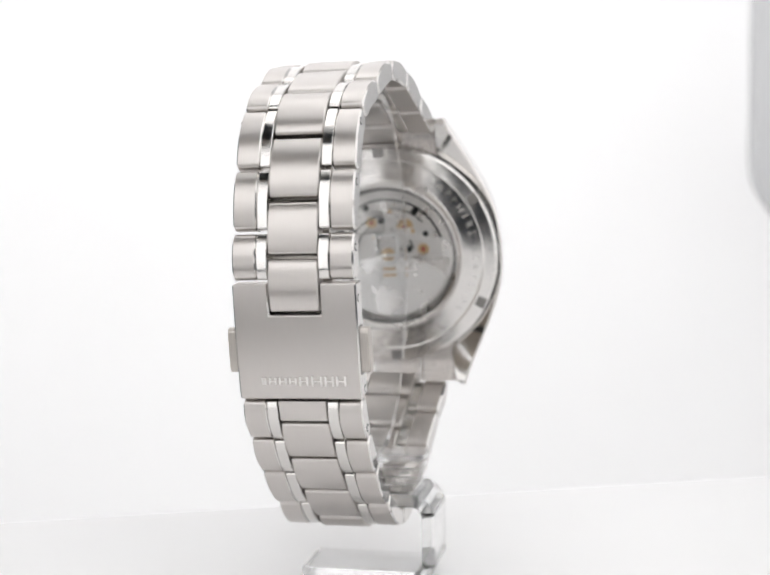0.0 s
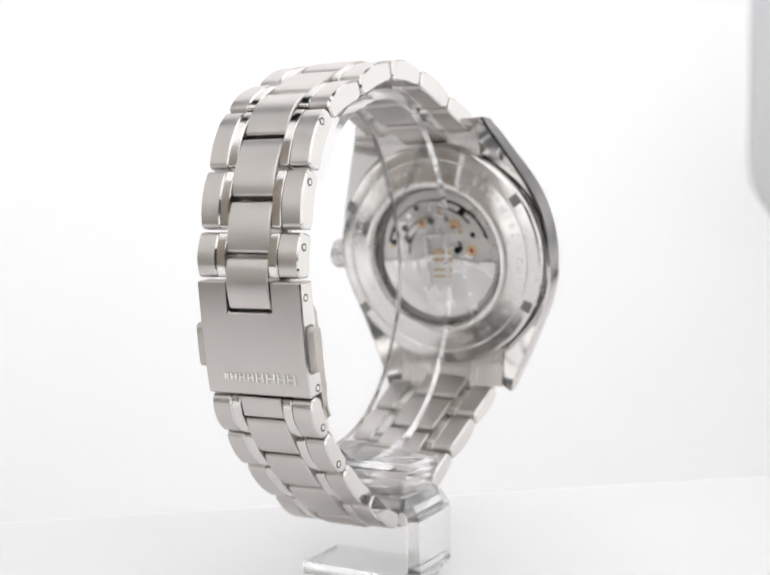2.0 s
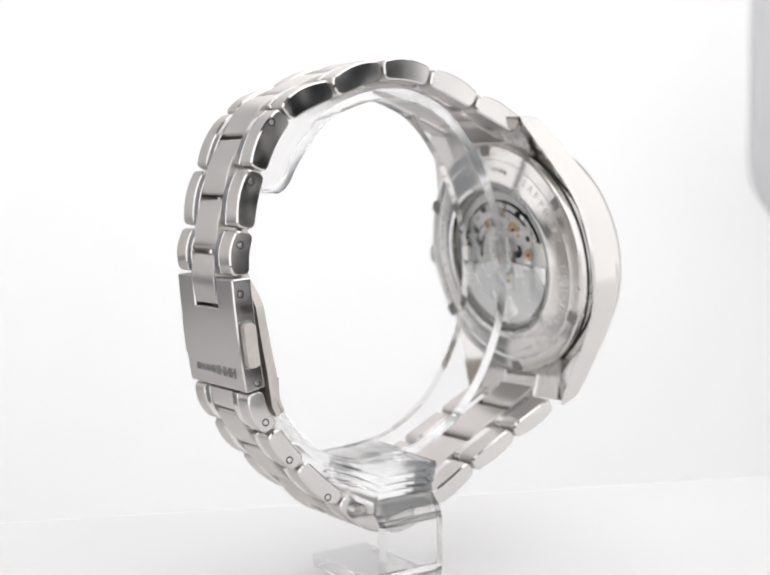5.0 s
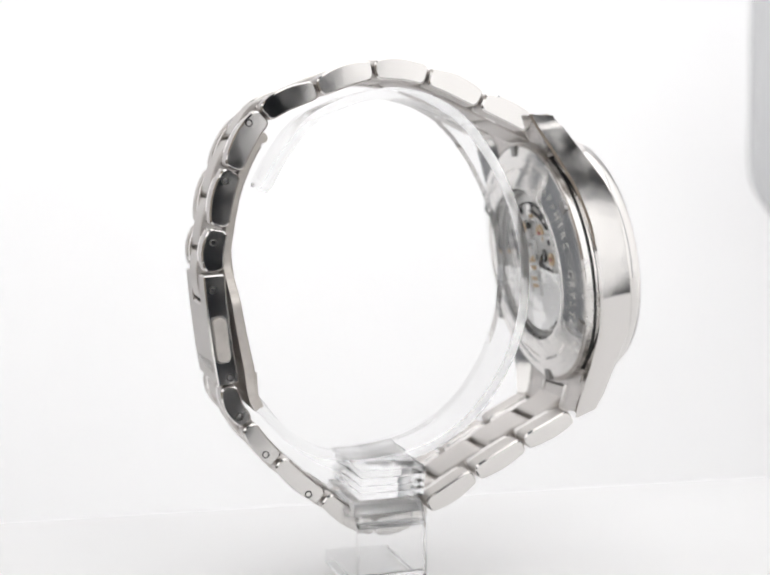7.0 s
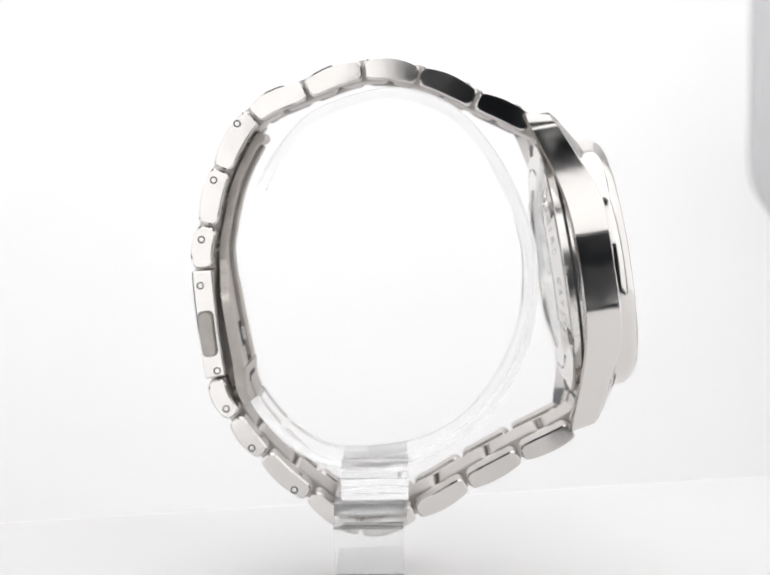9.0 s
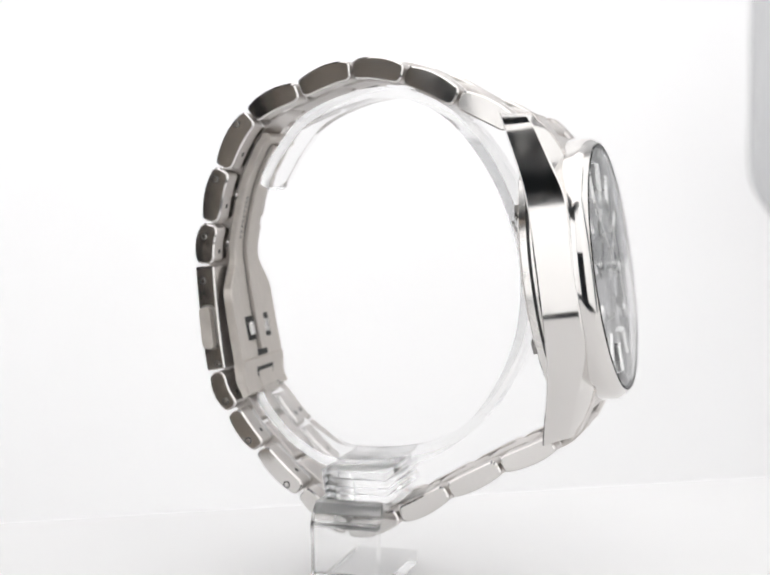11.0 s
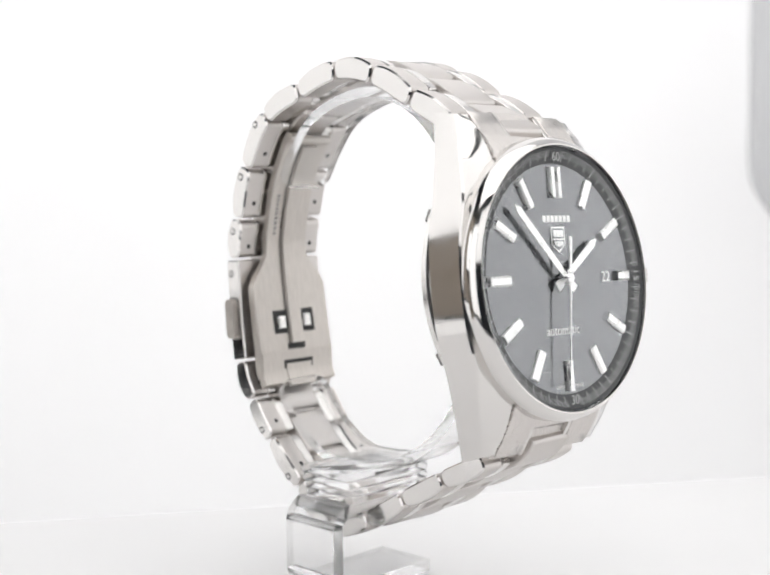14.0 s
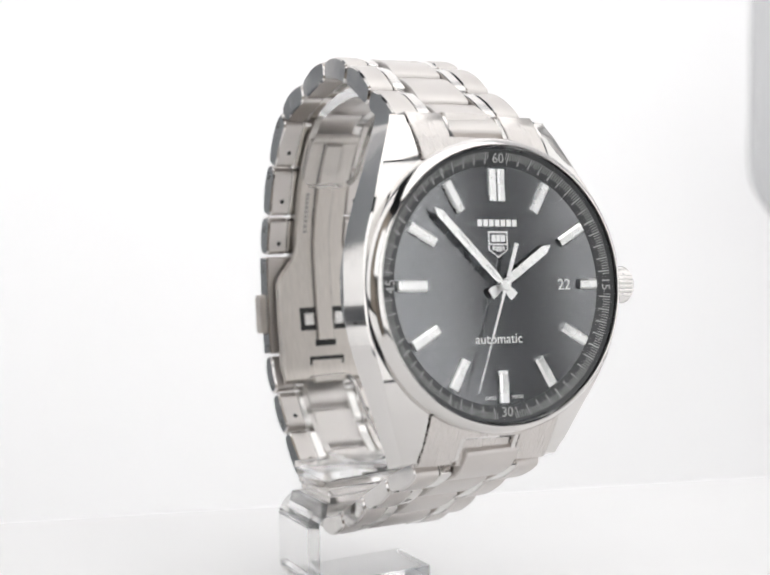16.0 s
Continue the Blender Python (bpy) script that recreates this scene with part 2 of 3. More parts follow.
def lights():
    softbox("upright softbox with a white front cloth beside the table", -28.5, 38, -0.12, 0.62, 0.40, DIFFUSER)
    softbox("narrow upright softbox with a white front cloth", -66, -34.0, -0.06, 0.62, 0.40, DIFFUSER_KEY)
    softbox("narrow upright softbox close to the camera", -128, -99, -0.06, 0.46, 0.40, DIFFUSER_FRONT)
    softbox("narrow softbox hung clear of the table", -148, -129, 0.14, 0.38, 0.40, DIFFUSER_FRONT)
    softbox("upright softbox with a white front cloth beside the table", -204, -169, 0.008, 0.62, 0.40, DIFFUSER)
    softbox("low wide softbox below the table edge", -204, -150, -0.24, -0.04, 0.40, DIFFUSER)
    softbox("softbox hung high above the camera", -98, -65, 0.20, 0.62, 0.405, DIFFUSER)
    thing = new("overhead_softbox")
    tagged(thing, "square overhead softbox with a white front cloth", "softbox", group="softboxes round the table")
    part("diffuser", box(bmesh.new(), -0.22, 0.36, -0.30, 0.36, 0.640, 0.646), DIFFUSER_TOP, thing, "white glowing cloth", scale=False)
    part("housing", box(bmesh.new(), -0.23, 0.37, -0.31, 0.37, 0.649, 0.70, 0.004), BLACK_CLOTH, thing, "black cloth housing", scale=False)
    part("pole", box(bmesh.new(), -0.45, -0.434, 0.36, 0.376, -0.8, 0.69, 0.002), BLACK_CLOTH, thing, "black stand pole", scale=False)
    part("boom", box(bmesh.new(), -0.45, 0.0, 0.36, 0.376, 0.69, 0.706, 0.002), BLACK_CLOTH, thing, "black boom", scale=False)


room()
standing_panel("wooden_board", "brown wooden board standing beside the table", "board", -173, -132, WOOD)
# this screen is added out of view, to lift black reflections to blue-grey
standing_panel("added_grey_screen", "unseen blue-grey cloth screen, added to lighten dark reflections in the steel", "screen", -224, -192, GREY_CLOTH)
backdrop()
table()
reflector()
lights()

# ---------------------------------------------------------------- the watch
watch = tagged(new("wristwatch"), "stainless steel wristwatch with black dial, on a clear acrylic ring", "watch")
SKEW = pose(0.508, 3.254, -1.38, -1.195, 0.456, -0.464)            # how the watch sits on the stand

# outer side of the bracelet in the (x, z) plane, joint by joint from the upper lugs round to the lower ones
JOINTS = [(25.2, 4.5), (17.5, 8.15), (9.3, 11.65), (0.8, 12.5), (-7.75, 9.75), (-15.8, 5.8), (-20.8, -2.3), (-23.0, -10.6), (-23.8, -17.3),
          (-22.0, -33.3), (-19.2, -39.5), (-14.7, -45.2), (-8.0, -51.3), (0.1, -56.2), (8.7, -53.7), (16.3, -49.4), (23.9, -45.2), (31.6, -41.2)]
BAND = Line([(29.7, 2.5)] + JOINTS + [(35.0, -37.95)])      # runs on a little way over the end links
BAND.knot = BAND.knot[1:-1]
CLASP = 8                                       # the clasp lies between joints 8 and 9


def half_width(s):
    a, c = BAND.knot[5], BAND.knot[12]
    if s < a:
        return 9.8 - 1.5 * s / a
    if s > c:
        return 8.3 + 1.4 * (s - c) / (BAND.s[-1] - c)
    return 8.3


def sway(x):
    """Sideways run of the bracelet towards the watch head."""
    t = min(max((x + 8.0) / 40.0, 0.0), 1.0)
    return -0.9 * t * t * (3 - 2 * t)


def outline(s0, s1, n0, n1, r_out, r_in, k=3, mid=5, ends=(1.0, 1.0)):
    """Rounded outline of a link in (s, n), n towards the wrist, as a list."""
    pts = []
    def arc(cs, cn, r, a0):
        for i in range(k + 1):
            a = radians(a0 + 90 * i / k)
            pts.append((cs + r * math.cos(a), cn + r * math.sin(a)))
    a_out, a_in, z_out, z_in = r_out * ends[0], r_in * ends[0], r_out * ends[1], r_in * ends[1]
    arc(s1 - z_out, n0 + z_out, z_out, -90)
    arc(s1 - z_in, n1 - z_in, z_in, 0)
    pts.extend((s1 - z_in + (s0 - s1 + a_in + z_in) * i / mid, n1) for i in range(1, mid))
    arc(s0 + a_in, n1 - a_in, a_in, 90)
    arc(s0 + a_out, n0 + a_out, a_out, 180)
    pts.extend((s0 + a_out + (s1 - s0 - a_out - z_out) * i / mid, n0) for i in range(1, mid))
    return pts


def band_piece(s0, s1, y0, y1, n0, n1, r_out=0.5, r_in=0.7, ch=0.22, ends=(1.0, 1.0), bulge=0.0):
    """A link piece that follows the bracelet between arc lengths s0 and s1 and across y0 to y1 (shares of the half width)."""
    pts = outline(s0, s1, n0, n1, r_out, r_in, ends=ends)
    cs, cn = (s0 + s1) / 2, (n0 + n1) / 2
    rings = []
    for side, inset in ((y0, ch), (y0, 0.0), (y1, 0.0), (y1, ch)):
        ring = []
        for s, n in pts:
            fs = 1 - inset * 0.5 * (ends[0] + ends[1]) / max((s1 - s0) / 2, 0.1)
            fn = 1 - inset / max((n1 - n0) / 2, 0.1)
            ss, nn = cs + (s - cs) * fs, cn + (n - cn) * fn
            if n > cn:
                nn += bulge * (1 - min(1.0, abs(2 * (s - cs) / (s1 - s0))) ** 2) - bulge * 0.4
            q = BAND.at(ss, nn)
            y = side * half_width(s)
            y += (ch if side == y0 else -ch) * (1 if inset == 0 else 0)
            ring.append((q.x, y + sway(q.x), q.y))
        rings.append(ring)
    return prism(bmesh.new(), rings)


def pin_pair(parent, x, z, hw):
    for sgn in (-1, 1):
        m = SKEW @ Matrix.Translation((x, sgn * hw, z)) @ pose(0, 0, 0, 90 * -sgn)
        hole = part("pin_hole", disc(bmesh.new(), 0, 0, -0.5, 0.015, 0.54, 20, 0.005), DARK, parent, "dark pin hole", m)
        part("pin", disc(bmesh.new(), 0, 0, -0.4, 0.05, 0.41, 20, 0.08), POLISH, hole, "steel pin end", m)


PINS = {5: (-17.02, 3.57), 6: (-20.5, -4.42), 7: (-22.4, -12.92), 9: (-19.21, -37.51), 10: (-15.58, -43.27), 11: (-9.46, -49.48)}
TH = 2.9


def bracelet():
    k = BAND.knot
    for i in range(len(JOINTS) - 1):
        if i == CLASP:
            continue
        s0, s1 = k[i] + 0.22, k[i + 1] - 0.22
        th = TH if i < 9 else 2.5
        for sgn in (-1, 1):
            lo, hi = sorted((sgn * 0.60, sgn * 1.0))
            ob = part("outer_link", band_piece(s0, s1, lo, hi, -th, 0.0, 0.9, 0.6, bulge=0.5), STEEL, watch, "", SKEW, side=POLISH)
            lo, hi = sorted((sgn * 0.42, sgn * 0.597))
            part("polished_strip", band_piece(s0 + 0.05, s1 - 0.05, lo, hi, -th + 0.2, -0.02, 0.8, 0.3, 0.1, bulge=0.4), STRIP, ob, "mirror-polished bevel strip", SKEW)
        if i in PINS:
            pin_pair(watch, *PINS[i], half_width((s0 + s1) / 2) + 0.02)
    # small holes on the inner side of the links beside the clasp
    for i in (5, 6, 7, 9, 10, 11):
        s = k[i] + 0.68 * (k[i + 1] - k[i])
        q, o = BAND.at(s, -TH if i < 9 else -2.5), BAND.at(s, 0.0)
        d = (q - o).normalized()
        for sgn in (-1, 1):
            m = SKEW @ Matrix.Translation((q.x, sgn * 6.4, q.y)) @ Vector((d.x, 0, d.y)).to_track_quat("Z", "Y").to_matrix().to_4x4()
            part("link_hole", disc(bmesh.new(), 0, 0, -0.3, 0.03, 0.36, 14, 0.01), DARK, watch, "small dark hole", m)
    mids = [(a + c) / 2 for a, c in zip(k, k[1:])]
    edges = [0.0] + mids + [BAND.s[-1]]
    edges[CLASP + 1] = k[CLASP] + 0.27 * (k[CLASP + 1] - k[CLASP])
    for i in range(len(edges) - 1):
        if i == CLASP + 1:
            s0, s1 = k[CLASP + 1] + 0.2, edges[i + 1] - 0.16
            part("centre_link", band_piece(s0, s1, -0.40, 0.40, -2.5, -0.02, 0.5, 0.25, 0.1), STEEL, watch, "", SKEW)
            continue
        s0, s1 = edges[i] + 0.34, edges[i + 1] - 0.26
        th = TH if i < 9 else 2.5
        part("centre_link", band_piece(s0, s1, -0.41, 0.41, -th, 0.06, 0.85, 0.45, 0.16, bulge=0.45), STEEL, watch, "", SKEW)


def clasp_plate(s0, cut, s1):
    """The clasp cover: one curved plate, notched at its upper end."""
    bm = bmesh.new()
    ss = [s0 + (cut - s0) * i / 4 for i in range(5)] + [cut + (s1 - cut) * i / 10 for i in range(1, 11)]
    ys = [-1.02 * 8.3, -0.425 * 8.3, 0.425 * 8.3, 1.02 * 8.3]
    top, low = ({(i, j): bm.verts.new((BAND.at(u, n).x, y, BAND.at(u, n).y)) for i, u in enumerate(ss) for j, y in enumerate(ys)} for n in (0.1, -2.9))
    cells = {(i, j) for i in range(len(ss) - 1) for j in range(3) if i >= 4 or j != 1}
    for i, j in cells:
        ring = [(i, j), (i + 1, j), (i + 1, j + 1), (i, j + 1)]
        bm.faces.new([top[q] for q in ring])
        bm.faces.new([low[q] for q in reversed(ring)])
        for k, near in enumerate(((i, j - 1), (i + 1, j), (i, j + 1), (i - 1, j))):
            if near not in cells:
                a, c = ring[k], ring[(k + 1) % 4]
                bm.faces.new((top[c], top[a], low[a], low[c])) if bm.edges.get((top[a], top[c])) else None
    bmesh.ops.delete(bm, geom=[v for v in bm.verts if not v.link_faces], context="VERTS")
    bmesh.ops.recalc_face_normals(bm, faces=bm.faces)
    bm.normal_update()
    sharp = [e for e in bm.edges if len(e.link_faces) == 2 and e.calc_face_angle(0) > radians(40)]
    bmesh.ops.bevel(bm, geom=sharp, offset=0.2, segments=1, profile=0.5, affect="EDGES")
    return bm


def clasp():
    k = BAND.knot
    s0, s1 = k[CLASP] + 0.2, k[CLASP + 1] - 0.15
    cut = k[CLASP] + 0.27 * (k[CLASP + 1] - k[CLASP]) + 0.1
    body = part("clasp", clasp_plate(s0, cut, s1), STEEL, watch, "brushed folding clasp cover with a notch for the centre link", SKEW, side=POLISH, smooth=30)
    for sgn in (-1, 1):
        # push button on the flank
        sb0, sb1 = s0 + 6.1, s0 + 12.3
        hw = 8.3 * 1.02
        ys = (hw - 0.3, hw + 1.2) if sgn > 0 else (-hw - 1.2, -hw + 0.3)
        pts = outline(sb0, sb1, -2.2, -0.4, 0.7, 0.7)
        rings = []
        for y, inset in ((ys[0], 0.22 if sgn < 0 else 0), (ys[0] + 0.2, 0), (ys[1] - 0.2, 0), (ys[1], 0.22 if sgn > 0 else 0)):
            rings.append([(BAND.at(s + (inset if s < (sb0 + sb1) / 2 else -inset), n).x, y, BAND.at(s, n + (inset if n < -1.3 else -inset)).y) for s, n in pts])
        gap = outline(sb0 - 0.3, sb1 + 0.3, -2.47, -0.13, 0.8, 0.8)
        part("button_gap", prism(bmesh.new(), [[(BAND.at(u, n).x, y, BAND.at(u, n).y) for u, n in gap] for y in sorted((sgn * (hw - 0.3), sgn * (hw + 0.05)))]), DARK_STEEL, body, "dark gap round the push button", SKEW)
        part("push_button", prism(bmesh.new(), rings), STEEL_INNER, body, "grey steel push button", SKEW)
        for x, z in ((-22.65, -19.55), (-20.42, -31.9)):
            m = SKEW @ Matrix.Translation((x, sgn * (hw - 0.02), z)) @ pose(0, 0, 0, 90 * -sgn)
            part("pin_hole", disc(bmesh.new(), 0, 0, -0.5, 0.03, 0.54, 20, 0.005), DARK, body, "dark pin hole", m)
            part("pin", disc(bmesh.new(), 0, 0, -0.4, 0.06, 0.41, 20, 0.08), POLISH, body, "steel pin end", m)
    # raised maker's mark as plain bars: two thin uprights and a crossbar a letter
    sm = s1 - 2.6
    def mark_bar(y0, y1, sa, sb):
        pts = [(sa, 0.05), (sa + 0.06, 0.3), (sb - 0.06, 0.3), (sb, 0.05)]
        rings = [[(BAND.at(s, n).x, y, BAND.at(s, n).y) for s, n in pts] for y in (y0, y1)]
        part("engraved_bar", prism(bmesh.new(), rings), STRIP, body, "raised bar of the maker's mark", SKEW)
    for i, (y0, y1, h) in enumerate(((-6.5, -5.1, 1.5), (-4.8, -3.5, 1.5), (-3.2, -1.7, 1.5), (-1.3, 0.0, 1.4), (0.3, 1.4, 1.1), (1.7, 2.8, 1.1), (3.1, 4.2, 1.1), (4.5, 5.2, 1.1))):
        mark_bar(y0, y0 + 0.3, sm - h / 2, sm + h / 2)
        mark_bar(y1 - 0.3, y1, sm - h / 2, sm + h / 2)
        mark_bar(y0 + 0.3, y1 - 0.3, sm - 0.15, sm + 0.15)


def leaf():
    """Folding blades inside the clasp."""
    k = BAND.knot
    a, z = k[5] + 2.5, k[10] - 0.6
    def hw(s):
        f0, f1 = k[8] - 1.0, k[8] + 5.0
        if s < f0:
            return 4.1
        if s < f1:
            t = (s - f0) / (f1 - f0)
            return 4.1 + 3.4 * t * t * (3 - 2 * t)
        return 7.5 if s < z - 3 else 7.2
    def blade(s0, s1, w, n0, n1, ch=0.15, steps=28):
        rings = []
        for i in range(steps + 1):
            s = s0 + (s1 - s0) * i / steps
            e = 1.3 * min(1.0, max(0.0, (s - k[7]) / (k[9] - k[7] - 2.0)))
            e *= 1 - 0.9 * min(1.0, max(0.0, (s - k[9] + 1.0) / (z - k[9] + 1.0)))
            q0, q1, q2 = BAND.at(s, n0 - e * 0.7), BAND.at(s, n1 + ch - e), BAND.at(s, n1 - e)
            v = w(s)
            rings.append([(q0.x, -v, q0.y), (q0.x, v, q0.y), (q1.x, v, q1.y), (q2.x, v - ch, q2.y), (q2.x, -v + ch, q2.y), (q1.x, -v, q1.y)])
        return prism(bmesh.new(), rings)
    outer = part("clasp_blade", blade(a, z, hw, -3.2, -4.3), STEEL_INNER, watch, "satin folding blade inside the bracelet", SKEW)
    part("inner_blade", blade(a + 1, k[9] - 2.0, lambda s: 1.3, -4.25, -4.95), STEEL_INNER, outer, "narrow satin inner blade", SKEW)
    # dark strip that draws the blade's groove and the shade beneath it
    part("blade_groove_shade", blade(a + 1, k[9] - 2.0, lambda s: 1.62, -4.1, -4.34, 0.02), DARK_STEEL, outer, "dark strip for the groove and shade under the inner blade", SKEW)
    for y in (-2.8, 2.8):
        s = k[9] - 5.6
        part("latch_slot", shifted(blade(s - 1.9, s + 1.9, lambda q: 1.4, -4.1, -4.36, 0.05, 4), y), DARK, outer, "dark latch slot", SKEW)
        part("latch_stud", shifted(blade(s - 1.0, s + 1.0, lambda q: 0.8, -4.1, -4.75, 0.25, 4), y * 0.93), MOVEMENT, outer, "steel latch stud", SKEW)
    part("blade_slot", blade(k[9] - 2.0, k[9] - 0.9, lambda s: 1.8, -4.1, -4.36, 0.05, 4), DARK, outer, "dark slot", SKEW)
    part("hinge_notch", blade(k[9] + 1.1, k[9] + 3.4, lambda s: 3.0, -4.1, -4.66, 0.05, 4), DARK, outer, "dark notch behind the hinge tongue", SKEW)
    part("hinge_tongue", blade(k[9] + 2.0, z + 0.6, lambda s: 2.6, -4.1, -4.8, 0.1, 4), STEEL_INNER, outer, "", SKEW)
    for i in range(9):
        s = k[6] + 4.0 + i * 0.75
        part("engraved_bar", shifted(blade(s, s + 0.5, lambda q: 0.3, -4.2, -4.33, 0.02, 1), -2.7), DARK_STEEL, outer, "small engraved bar", SKEW)
    part("hinge_step", blade(k[9] - 0.6, z, lambda s: 7.4, -4.2, -4.62, 0.15, 8), STEEL_INNER, outer, "", SKEW)
    # hinge knuckle at the upper end
    q = BAND.at(a, -3.9)
    m = SKEW @ Matrix.Translation((q.x, -4.0, q.y)) @ pose(0, 0, 0, -90)
    part("hinge_knuckle", disc(bmesh.new(), 0, 0, 0, 8.0, 0.8, 20, 0.1), STEEL_INNER, outer, "steel hinge knuckle", m)


def shifted(bm, y):
    bm.transform(Matrix.Translation((0, y, 0)))
    return bm


bracelet()
clasp()
leaf()

# ---------------------------------------------------------------- watch head
TILT = radians(8.0)
HEAD = (Matrix.Translation((36.09, 1.32, -18.3)) @ pose(0, 0, 0, 0, 0, 0.08)
        @ Matrix(((0, -math.sin(TILT), math.cos(TILT), 0), (1, 0, 0, 0), (0, math.cos(TILT), math.sin(TILT), 0), (0, 0, 0, 1))) @ pose(0, 0, 0, 0, 0, -2.96))


def lerp_table(table, x):
    for (a, va), (c, vc) in zip(table, table[1:]):
        if a <= x <= c:
            return va + (vc - va) * (x - a) / (c - a)
    return table[0][1] if x < table[0][0] else table[-1][1]


BACK_EDGE = [(0, -5.6), (6, -5.65), (10, -6.0), (13, -6.6), (16, -7.4), (18.2, -8.1), (22.6, -9.4)]
FRONT_EDGE = [(0, -0.6), (5.0, -0.6), (9.0, -0.7), (11.5, -1.25), (15.2, -2.75), (19.3, -4.3), (22.6, -5.6)]
FLANK = [(0, 19.1), (4, 19.0), (7, 18.45), (9, 17.7), (12, 16.5), (15, 15.1), (19, 13.2), (22.6, 11.6)]
TAPER = [(0, 0.5), (10, 0.5), (22.6, 0.3)]                # how much narrower the case is at the front
RIDGE = [(0, 0.0), (8.0, 0.0), (11.0, 0.06), (14.0, 0.2), (18.0, 0.37), (22.6, 0.2)]      # slope of the facet on top of a lug


def head():
    case = part("case", lathe([(17.2, -5.6), (18.0, -5.0), (18.0, -1.2), (17.2, -0.9), (15.5, -0.9), (15.5, -5.6)], 120), POLISH, watch, "mirror-polished steel case", HEAD)
    # flanks that run out into the lugs
    for sgn in (-1, 1):
        rings = []
        inner = 9.6
        for u in np.linspace(-22.6, 22.6, 93):
            a = abs(u)
            def smooth(tab, q):
                return sum(lerp_table(tab, abs(u + q * d)) for d in (-1, -0.5, 0, 0.5, 1)) / 5
            w, nb, nf, slope = smooth(FLANK, 2.0), smooth(BACK_EDGE, 1.5), smooth(FRONT_EDGE, 0.8), smooth(RIDGE, 2.0)
            wf = w - lerp_table(TAPER, a)
            # the end of a lug leans back a little
            lean = 0.2 * max(0.0, a - 20.0) / 2.6 * (1 if u > 0 else -1)
            rings.append([(sgn * x, u - lean * (n + 9.4), n) for x, n in (
                (inner, nb + 1.3), (w - 0.45, nb + 0.02), (w - 0.05, nb + 0.3), (wf + 0.03, nf - 0.2), (wf - 0.22, nf),
                (inner + 0.2, nf + slope * (wf - inner)), (inner, nf + slope * (wf - inner) - 0.2))])
        part("lug_flank", prism(bmesh.new(), rings), POLISH, case, "polished flank and lugs", HEAD, smooth=22)
    # end links between the lugs: a plate under the bezel, two arms and a lower middle piece
    for sgn in (-1, 1):
        def piece(y0, y1, section, mat, label=""):
            rings = []
            for y, g in ((y0, 0.12), (y0 + 0.12, 0.0), (y1 - 0.12, 0.0), (y1, 0.12)):
                rings.append([(y, sgn * u, n - g) for u, n in section])
            return part("end_link", prism(bmesh.new(), rings), mat, case, label, HEAD)
        piece(-9.5, 9.5, ((15.0, -0.9), (17.2, -1.95), (18.9, -2.95), (18.95, -6.8), (15.0, -6.2)), STEEL_END)
        for y0, y1 in ((-9.5, -4.4), (4.4, 9.5)):
            piece(y0, y1, ((18.9, -2.97), (20.4, -3.95), (21.8, -4.95), (22.3, -5.5), (22.2, -8.3), (18.9, -6.8)), STEEL_END)
        for y0, y1 in ((-4.36, -3.7), (3.7, 4.36)):
            piece(y0, y1, ((18.9, -3.1), (20.4, -4.1), (21.9, -5.2), (22.0, -8.2), (18.9, -6.8)), POLISH, "polished bevel of the end link")
        piece(-3.6, 3.6, ((19.25, -4.2), (20.4, -4.75), (22.6, -6.1), (22.8, -8.4), (19.25, -7.0)), STEEL_END)
    part("bezel", lathe([(18.4, -1.9), (18.48, -0.3), (18.42, 0.3), (17.95, 1.15), (17.45, 1.62), (17.25, 1.6), (17.2, 0.0), (17.5, -1.9)], 128), POLISH, case, "polished steel bezel", HEAD, 40)
    # crystal: slightly domed disc with real thickness
    top = [(17.16 * math.sin(radians(a)) / math.sin(radians(20)), 1.75 + 1.05 * (math.cos(radians(a)) - math.cos(radians(20))) / (1 - math.cos(radians(20)))) for a in (20, 19, 17, 14, 10, 6, 3, 0)]
    low = [(r * 0.985, h - 1.1) for r, h in reversed(top)]
    crystal = part("crystal", lathe(top + low, 96, closed=True), SAPPHIRE, case, "clear domed sapphire crystal", HEAD, 50)
    crystal.visible_shadow = False
    dial = part("dial", lathe([(0, 0.0), (15.2, 0.0), (15.2, -0.4), (0, -0.4)], 128), DIAL, watch, "glossy black dial", HEAD)
    part("flange", lathe([(14.95, 0.03), (17.15, 0.9), (17.15, 0.0), (14.95, -0.1)], 128), REHAUT, dial, "sloping dark minute flange", HEAD)
    # applied hour markers
    def marker(length0, length1, w, ang, dx=0.0):
        bm = bmesh.new()
        h = 0.55
        ring = lambda y, g: [(dx - w / 2 + g, y, 0), (dx + w / 2 - g, y, 0), (dx + w / 2 - g, y, h * 0.55), (dx + w * 0.3, y, h), (dx - w * 0.3, y, h), (dx - w / 2 + g, y, h * 0.55)]
        prism(bm, [ring(length0, 0.0), ring(length1, 0.0)])
        return part("hour_marker", bm, CHROME, dial, "faceted steel hour marker", HEAD @ pose(0, 0, 0, 0, 0, -ang), 20)
    for h in range(1, 12):
        marker(12.0 if h == 3 else 10.6, 14.6, 1.35, 30 * h)
    marker(10.5, 14.5, 1.05, 0, -0.62)
    marker(10.5, 14.5, 1.05, 0, 0.62)
    # minute track
    bm = bmesh.new()
